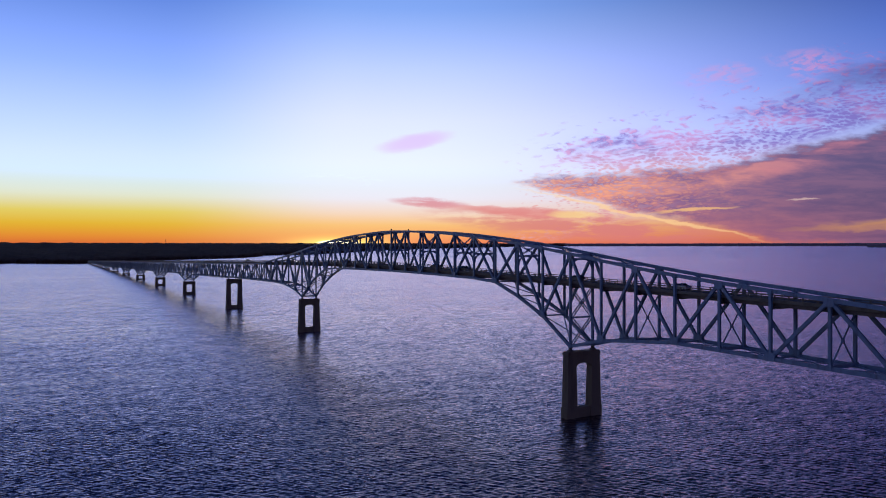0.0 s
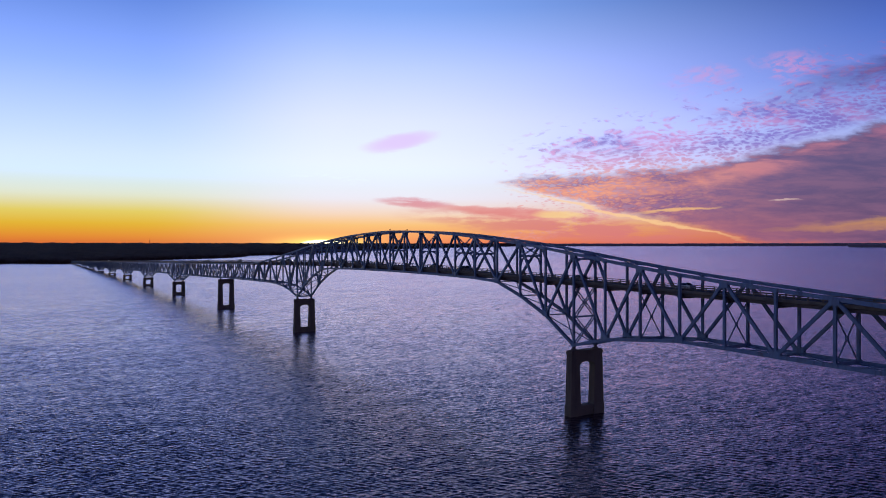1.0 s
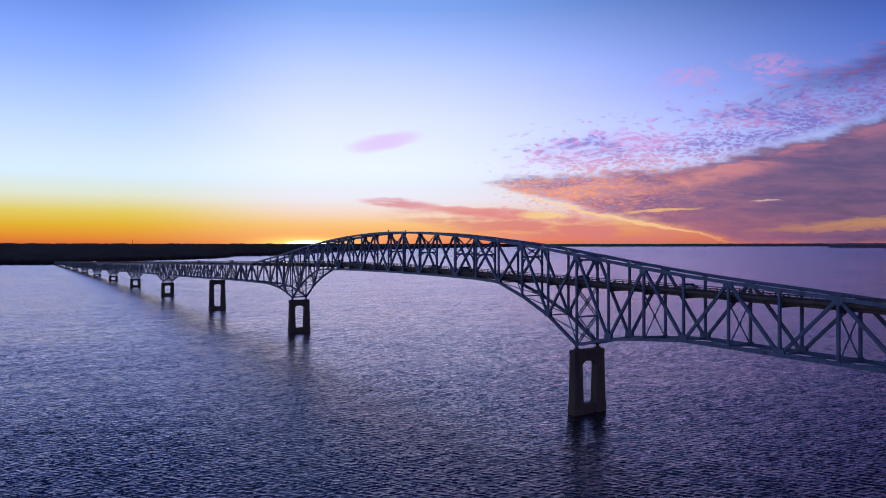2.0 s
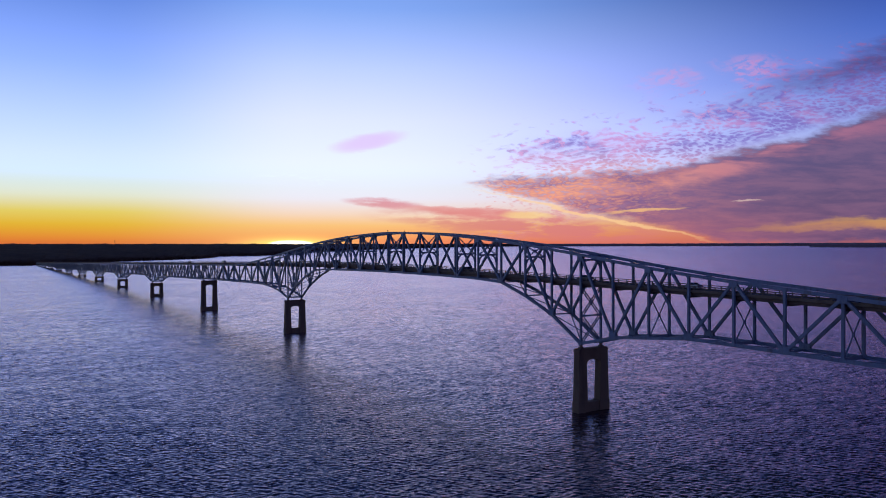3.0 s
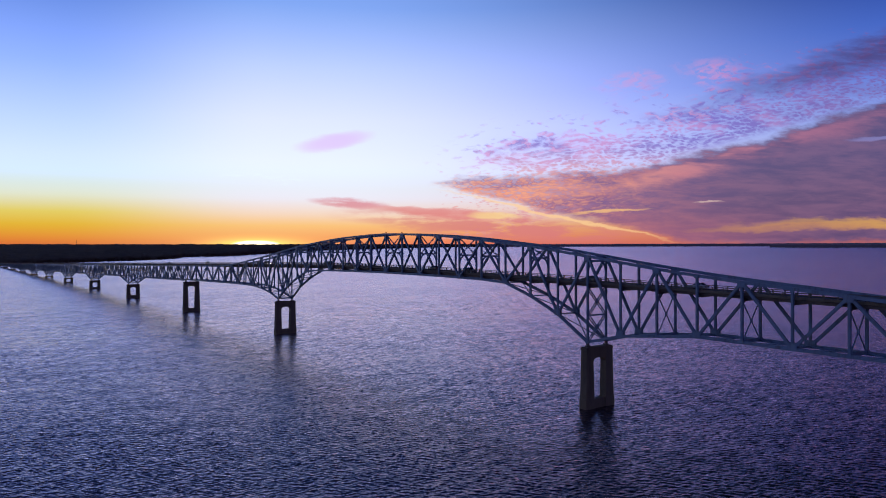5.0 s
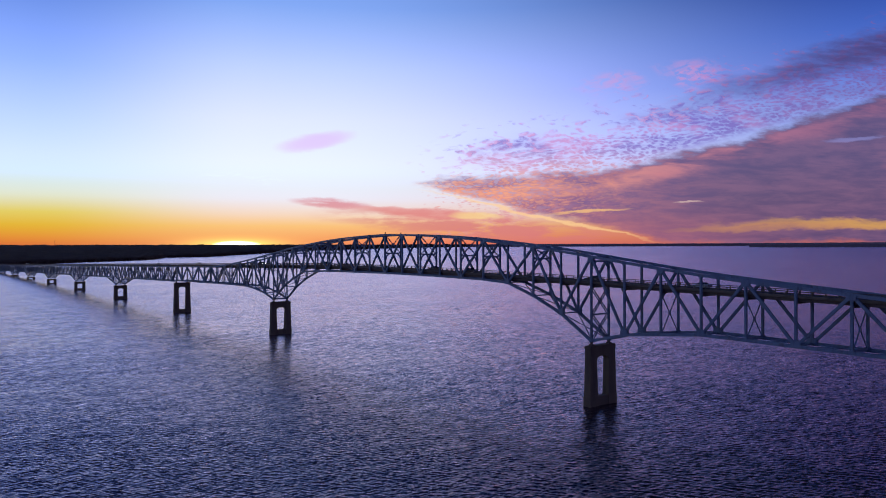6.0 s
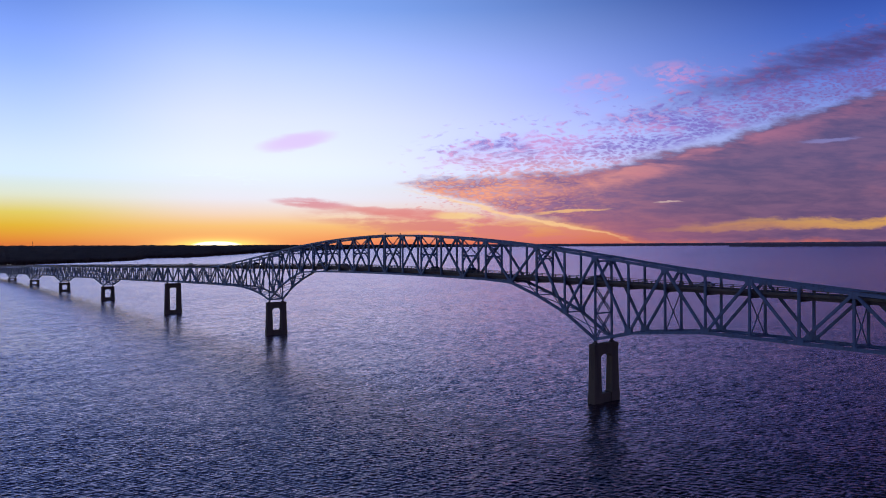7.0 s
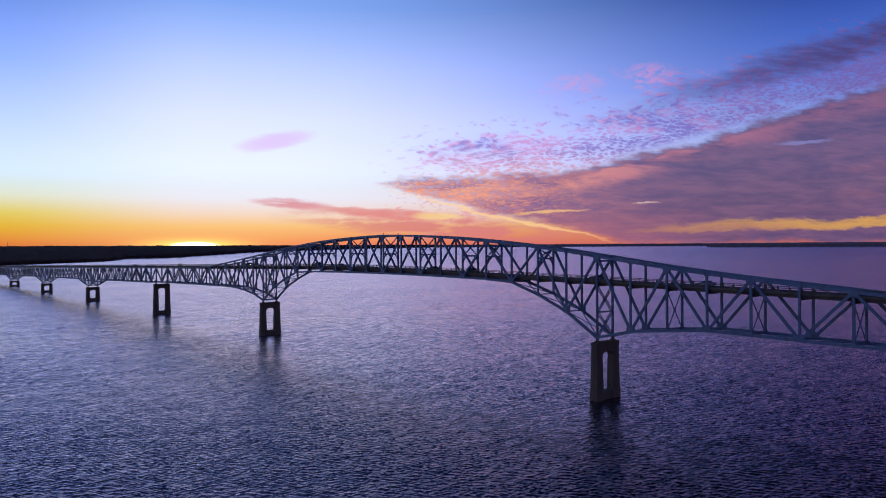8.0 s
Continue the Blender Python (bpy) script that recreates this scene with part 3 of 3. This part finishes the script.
def land(name, label, shore, ridge, r_ridge, seed, lip=7.0, rough=5.0, material=None):
    """Wooded land from a shoreline of (turn, distance) back to a ridge of given height; rough treetops."""
    turns = np.arange(shore[0][0], shore[-1][0] + 0.01, 0.22)
    dist = np.interp(turns, [s[0] for s in shore], [s[1] for s in shore])
    steps = 14
    verts, faces = [], []
    for i, (turn, r0) in enumerate(zip(turns, dist)):
        r0 = min(r0 * (1 + 0.012 * noise.noise(Vector((turn * 1.7, seed, 0)))), r_ridge - 60)
        for j in range(steps + 1):
            k = j / steps
            r = r0 + (r_ridge - r0) * k ** 1.4
            x, y = spot(turn, r)
            base = sheet(r)
            if j == 0:
                z = base - 1.0
            else:
                z = base + lip + (ridge - base - lip) * k ** 0.9
                z += rough * (noise.noise(Vector((x * 0.02, y * 0.02, seed))) + 0.6 * noise.noise(Vector((x * 0.07, y * 0.07, seed))))
            verts.append((x, y, z))
    w = steps + 1
    for i in range(len(turns) - 1):
        faces += [(i * w + j, i * w + j + 1, (i + 1) * w + j + 1, (i + 1) * w + j) for j in range(steps)]
    ob = new(name, mesh_of(name, verts, faces, material or WOOD))
    tagged(ob, label, "land", kind="structure")
    return ob


SHORE = [(-75, 1700), (-50, 1900), (-31.8, 2090), (-26.4, 1950), (-19.3, 2490), (-17.5, 2610), (-15.4, 2800), (-14.3, 3030), (-13.6, 3250), (-10.4, 3320), (-9.2, 3450), (-7.0, 3630), (-4.1, 3930), (-1.5, 4060), (0.7, 4170), (5.0, 4440), (10.0, 4700)]
land("ground", "dark wooded river bank at dusk", SHORE, 66.0, 4790.0, 1.0)
land("backdrop", "thin dark line of far wooded shore", [(9.5, 4690), (30, 4700), (75, 4690)], 65.0, 4790.0, 5.0, 12.0, 2.0, HAZE_GLOW)
land("headland", "dark low wooded headland across the water", [(30.9, 4380), (32.5, 4320), (75, 4240)], 64.0, 4640.0, 9.0, 12.0, 2.5, HAZE_GLOW)


# ---- piers ----
def pier(x, top, label, slim=1.0):
    """A concrete portal pier: two tapered legs, a cap with an arched underside, a low wall between the legs, bearing blocks."""
    p = thing("bridge_pier", label, "bridge pier", (x, 0, 0), "piers of the bridge")
    t0, t1 = 0.95 * slim, 1.12 * slim
    o0, o1, i0, i1 = 4.9, 4.9 + 0.024 * top, 2.5, 2.0
    sill = min(2.4, top * 0.22)
    for s in (-1, 1):
        ring = [(o1, i1 - 0.0, t1, -1.5), (o0, i0, t0, top - 0.9)]
        verts = [(sx * t, s * y, z) for o, i, t, z in ring for sx in (-1, 1) for y in (i, o)]
        part("pier_leg", (verts, [(0, 1, 3, 2), (4, 6, 7, 5), (0, 4, 5, 1), (2, 3, 7, 6), (0, 2, 6, 4), (1, 5, 7, 3)]), CONCRETE, p)
        part("footing", block(-t1 - 0.05, t1 + 0.05, s * (o1 + i1) / 2 - (o1 - i1) / 2 - 0.06, s * (o1 + i1) / 2 + (o1 - i1) / 2 + 0.06, -1.5, min(2.6, top * 0.17)), CONCRETE, p, "stained concrete plinth at the waterline")
        part("bearing", merge(block(-0.55, 0.55, s * HALF - 0.5, s * HALF + 0.5, top, top + 0.35), block(-0.3, 0.3, s * HALF - 0.3, s * HALF + 0.3, top + 0.35, top + 1.0)), STEEL_DARK, p)
    # beam with an arched underside
    n, verts, faces = 10, [], []
    drop = min(3.1, top * 0.22)
    for k in range(n + 1):
        y = -i0 + 2 * i0 * k / n
        under = top - 0.9 - drop * (0.62 + 0.38 * abs(2 * k / n - 1) ** 4)
        verts += [(-t0 * 0.92, y, under), (t0 * 0.92, y, under), (-t0 * 0.92, y, top - 0.9), (t0 * 0.92, y, top - 0.9)]
    for k in range(n):
        a, b = 4 * k, 4 * k + 4
        faces += [(a, a + 1, b + 1, b), (a + 2, b + 2, b + 3, a + 3), (a, b, b + 2, a + 2), (a + 1, a + 3, b + 3, b + 1)]
    part("arched_beam", (verts, faces), CONCRETE, p)
    part("cap", merge(block(-t0 - 0.12, t0 + 0.12, -o0 - 0.15, o0 + 0.15, top - 0.9, top - 0.3), block(-t0 - 0.02, t0 + 0.02, -o0 + 0.1, o0 - 0.1, top - 0.3, top)), CONCRETE, p)
    part("low_wall", block(-t1 * 0.8, t1 * 0.8, -i1 - 0.05, i1 + 0.05, -1.5, sill), CONCRETE, p, "low concrete wall between the legs")
    return p


# ---- the spans ----
main_tops = [MAIN_TOP[min(i, 18 - i)] + 0.01 * max(0, i - 9) for i in range(19)]
main_lows = [MAIN_LOW[min(i, 18 - i)] for i in range(19)]
main_span = truss_span("main_span", "blue-grey steel cantilever through truss over the channel", MAIN_X, main_tops, main_lows, 1, 3.02)
for i in (4, 5, 7, 9, 11, 13, 14):
    sway_over(main_span, MAIN_X[i], main_tops[i], main_lows[i])
for i in (0, 2, 16, 18):
    sway_over(main_span, MAIN_X[i], main_tops[i], main_lows[i])
for i in (0, 18):
    sway_under(main_span, MAIN_X[i], main_lows[i], deck(MAIN_X[i]) - 1.6, True)


def anchor(sign, label):
    steps = [i * ANCHOR / 14 for i in range(15)]
    xs = [-s if sign < 0 else MAIN + s for s in steps]
    top_line, low_line, end = (NEAR_TOP, NEAR_LOW, 19.6) if sign < 0 else (FAR_TOP, FAR_LOW, 20.95)
    k = len(top_line)
    tops = [top_line[i] if i < k else deck(xs[i]) - 1.0 for i in range(15)]
    lows = [low_line[i] if i < k else low_line[-1] + (end - low_line[-1]) * (i - k + 1) / (15 - k) for i in range(15)]
    if sign < 0:
        xs, tops, lows = xs[::-1], tops[::-1], lows[::-1]
    span = truss_span("anchor_span", label, xs, tops, lows, 1, 3.02, True, "anchor spans", (14,) if sign < 0 else (0,))
    for i in range(2, 14, 2):
        sway_under(span, xs[i], lows[i], deck(xs[i]) - 1.6)
    return span


anchor(-1, "blue-grey steel anchor span with sloping top chord")
anchor(1, "blue-grey steel anchor span running down to a deck truss")

PIERS = [MAIN + ANCHOR + 160.0 + REACH * i for i in range(9)]


def approach(x0, x1, haunch0, haunch1, near):
    n = 16
    xs = [x0 + (x1 - x0) * i / n for i in range(n + 1)]
    tops = [deck(x) - 1.0 for x in xs]
    depth = [min(9.4, deck(x) - 6.5) for x in xs]
    lows = []
    for i, x in enumerate(xs):
        z = tops[i] - depth[i]
        z -= haunch0 * max(0.0, 1 - i / 3) + haunch1 * max(0.0, 1 - (n - i) / 3)
        lows.append(z)
    span = truss_span("approach_span", "steel deck truss approach span on concrete piers", xs, tops, lows, 1, 3.5, near, "approach spans", (0,))
    for i in range(2, n, 2):
        sway_under(span, xs[i], lows[i], tops[i] - 0.6)
    return lows[0], lows[-1]


def haunch(x):
    return max(0.0, min(5.6, deck(x) - 1.0 - min(9.4, deck(x) - 6.5) - 2.6))


ends = [MAIN + ANCHOR] + PIERS
for i, (x0, x1) in enumerate(zip(ends, ends[1:])):
    approach(x0, x1, haunch(x0) if i else 0.0, haunch(x1), i < 3)
for x in (0.0, MAIN):
    pier(x, 15.8, "tall weathered concrete portal pier under the main span", 1.0)
for x in (-ANCHOR, MAIN + ANCHOR):
    pier(x, 19.6, "tall slender concrete portal pier")
for x in PIERS:
    low = deck(x) - 1.0 - min(9.4, deck(x) - 6.5) - haunch(x)
    pier(x, max(1.2, low - 1.0), "short concrete portal pier of the approach")


# ---- things on the bridge ----
def outline_body(points, half, tuck=0.0):
    """A solid from a side outline of (x, z), as wide as given, its upper points drawn in by tuck."""
    low, high = min(z for _, z in points), max(z for _, z in points)
    verts = []
    for s in (-1, 1):
        verts += [(x, s * (half - tuck * (z - low) / max(0.01, high - low)), z) for x, z in points]
    n = len(points)
    faces = [tuple(range(n)), tuple(range(2 * n - 1, n - 1, -1))] + [(i, i + n, (i + 1) % n + n, (i + 1) % n) for i in range(n)]
    return verts, faces


def ring(radius, half, n=14):
    verts = [(radius * math.cos(2 * math.pi * k / n), y, radius * math.sin(2 * math.pi * k / n)) for y in (-half, half) for k in range(n)]
    return verts, [tuple(range(n)), tuple(range(2 * n - 1, n - 1, -1))] + [(k, k + n, (k + 1) % n + n, (k + 1) % n) for k in range(n)]


SHAPES = {
    "car": (4.6, 0.88, [(-2.3, 0.32), (-2.28, 0.72), (-1.9, 0.86), (-0.95, 0.93), (1.35, 0.95), (2.1, 0.92), (2.3, 0.74), (2.3, 0.32)],
            [(-1.0, 0.93), (-0.25, 1.40), (0.95, 1.43), (1.65, 0.95)]),
    "suv": (4.8, 0.94, [(-2.4, 0.38), (-2.38, 0.85), (-2.0, 1.02), (-1.0, 1.08), (2.3, 1.10), (2.4, 0.9), (2.4, 0.38)],
            [(-1.05, 1.08), (-0.45, 1.70), (2.05, 1.74), (2.32, 1.10)]),
}


def vehicle(kind, x, away, paint, label, lit=False):
    """A low or a tall car on the road at x: away drives to the far shore on the far lane, else towards the near end."""
    long, half, lower, upper = SHAPES[kind]
    y = -1.4 if away else 1.4
    ob = thing("car", label, "car", (x, y, deck(x) + 0.05), "traffic on the bridge")
    ob.rotation_euler = (0, math.atan(deck(x - 1) - deck(x)) if away else -math.atan(deck(x - 1) - deck(x)), math.pi if away else 0)
    part("body", outline_body(lower, half, 0.08), paint, ob)
    part("cabin", outline_body(upper, half - 0.08, 0.22), paint, ob)
    (x0, z0), (x1, z1), (x2, z2), (x3, z3) = upper
    inset = 0.14
    side = [(x0 + 0.35, z0 + 0.06), (x1 + 0.10, z1 - inset), (x2 - 0.10, z2 - inset), (x3 - 0.30, z3 + 0.06)]
    part("side_windows", outline_body(side, half - 0.06, 0.17), GLASS_DARK, ob, "dark side windows")
    for name, (ax, az), (bx, bz), lean in (("windscreen", (x0, z0), (x1, z1), -0.03), ("rear_window", (x3, z3), (x2, z2), 0.03)):
        v = [(ax + lean + (bx - ax) * k, sy * (half - 0.22 - 0.1 * k), az + (bz - az) * k + o) for o in (0.0, 0.02) for k in (0.12, 0.88) for sy in (-1, 1)]
        part(name, (v, [(0, 1, 3, 2), (4, 6, 7, 5), (0, 4, 5, 1), (2, 3, 7, 6), (0, 2, 6, 4), (1, 5, 7, 3)]), GLASS_DARK, ob)
    tyre, rim = mesh_of("tyre", *ring(0.34, 0.11), RUBBER), mesh_of("rim", *ring(0.2, 0.118, 10), CHROME)
    for wx in (-long * 0.31, long * 0.30):
        for wy in (-half + 0.1, half - 0.1):
            wheel = attach("tyre", tyre, ob, "", (wx, wy, 0.34))
            attach("rim", rim, wheel)
    for s in (-1, 1):
        part("headlamp", block(-long / 2 - 0.03, -long / 2 + 0.1, s * (half - 0.28) - 0.17, s * (half - 0.28) + 0.17, 0.60, 0.78), HEADLIGHT if lit else CHROME, ob, "lit headlamp" if lit else "")
        part("tail_lamp", block(long / 2 - 0.1, long / 2 + 0.02, s * (half - 0.2) - 0.13, s * (half - 0.2) + 0.13, 0.66, 0.86), RED_GLASS, ob)
        part("mirror", block(x0 + 0.3, x0 + 0.42, s * (half + 0.08) - 0.09, s * (half + 0.08) + 0.09, z0 + 0.05, z0 + 0.2), paint, ob)
    return ob


vehicle("car", -29.0, True, SILVER, "silver-grey car driving over the bridge deck")
vehicle("car", 3.5, True, DARK_PAINT, "dark car driving over the bridge deck")
vehicle("suv", 51.5, False, DARK_PAINT, "dark tall car driving over the bridge deck")
vehicle("car", 75.0, True, DARK_PAINT, "dark car driving over the bridge deck")
vehicle("car", 131.0, False, SILVER, "silver car driving over the bridge deck")
vehicle("suv", 155.0, True, DARK_PAINT, "dark tall car driving over the bridge deck")
vehicle("suv", 216.0, False, DARK_PAINT, "dark tall car with lit headlamps on the bridge", True)
vehicle("suv", 319.0, True, SILVER, "grey tall car driving over the bridge deck")
vehicle("car", 404.0, True, DARK_PAINT, "dark car driving over the bridge deck")
for far_x in (1010.0, 1026.0, 1390.0):
    vehicle("car", far_x, False, SILVER, "far car with lit headlamps on the bridge", True)


def beacon(x, y, z):
    ob = thing("beacon", "small dark warning light on the top chord", "light", (x, y, z), "beacons on the bridge")
    part("post", block(-0.08, 0.08, -0.08, 0.08, 0.0, 0.2), STEEL_DARK, ob)
    part("lamp", ring(0.2, 0.16, 10), RED_GLASS, ob, "", (0, 0, 0.36))


for y in (HALF, -HALF):
    beacon(MAIN_X[9], y, main_tops[9] + 0.33)


# ---- the far bank's woods and masts ----
def far_woods():
    rng = random.Random(4)
    knob = [(0, 0, 1), (0.89, 0, 0.45), (0.28, 0.85, 0.45), (-0.72, 0.53, 0.45), (-0.72, -0.53, 0.45), (0.28, -0.85, 0.45),
            (0.72, 0.53, -0.45), (-0.28, 0.85, -0.45), (-0.89, 0, -0.45), (-0.28, -0.85, -0.45), (0.72, -0.53, -0.45), (0, 0, -1)]
    skin = [(0, 1, 2), (0, 2, 3), (0, 3, 4), (0, 4, 5), (0, 5, 1), (1, 6, 2), (2, 7, 3), (3, 8, 4), (4, 9, 5), (5, 10, 1), (2, 6, 7), (3, 7, 8),
            (4, 8, 9), (5, 9, 10), (1, 10, 6), (6, 11, 7), (7, 11, 8), (8, 11, 9), (9, 11, 10), (10, 11, 6)]
    verts, faces = [], []
    for i in range(1500):
        turn = rng.uniform(-36, 2.0)
        r0 = float(np.interp(turn, [p[0] for p in SHORE], [p[1] for p in SHORE]))
        r = r0 + 6 + rng.random() ** 2 * 160
        x, y = spot(turn, r)
        ground, tall = sheet(r) - 0.5, rng.uniform(4.5, 10)
        for k in range(3):
            n, size = len(verts), tall * rng.uniform(0.24, 0.42)
            cx, cy, cz = x + rng.uniform(-3, 3), y + rng.uniform(-3, 3), ground + tall * (0.3 + 0.28 * k)
            verts += [(cx + a * size * rng.uniform(0.7, 1.2), cy + b * size * rng.uniform(0.7, 1.2), cz + c * size * rng.uniform(0.8, 1.3)) for a, b, c in knob]
            faces += [tuple(q + n for q in f) for f in skin]
    tagged(new("far_woods", mesh_of("far_woods", verts, faces, WOOD)), "dark bare trees along the far bank", "trees", kind="stuff")


far_woods()


def mast(turn, r, foot, top):
    x, y = spot(turn, r)
    ob = thing("radio_mast", "thin dark lattice radio mast above the woods", "mast", (x, y, foot), "masts on the far bank")
    h = top - foot
    corners = [(1.3 * math.cos(a), 1.3 * math.sin(a)) for a in (0.4, 2.5, 4.6)]
    for cx, cy in corners:
        part("leg", bar((cx * 1.6, cy * 1.6, 0), (cx * 0.5, cy * 0.5, h), 0.5, 0.5), STEEL_DARK, ob)
    for k in range(8):
        f0, f1 = 1.6 - 1.1 * k / 8, 1.6 - 1.1 * (k + 1) / 8
        for (ax, ay), (bx, by) in zip(corners, corners[1:] + corners[:1]):
            part("brace", bar((ax * f0, ay * f0, h * k / 8), (bx * f1, by * f1, h * (k + 1) / 8), 0.25, 0.25), STEEL_DARK, ob)


mast(-20.9, 3900.0, 48.0, 82.0)
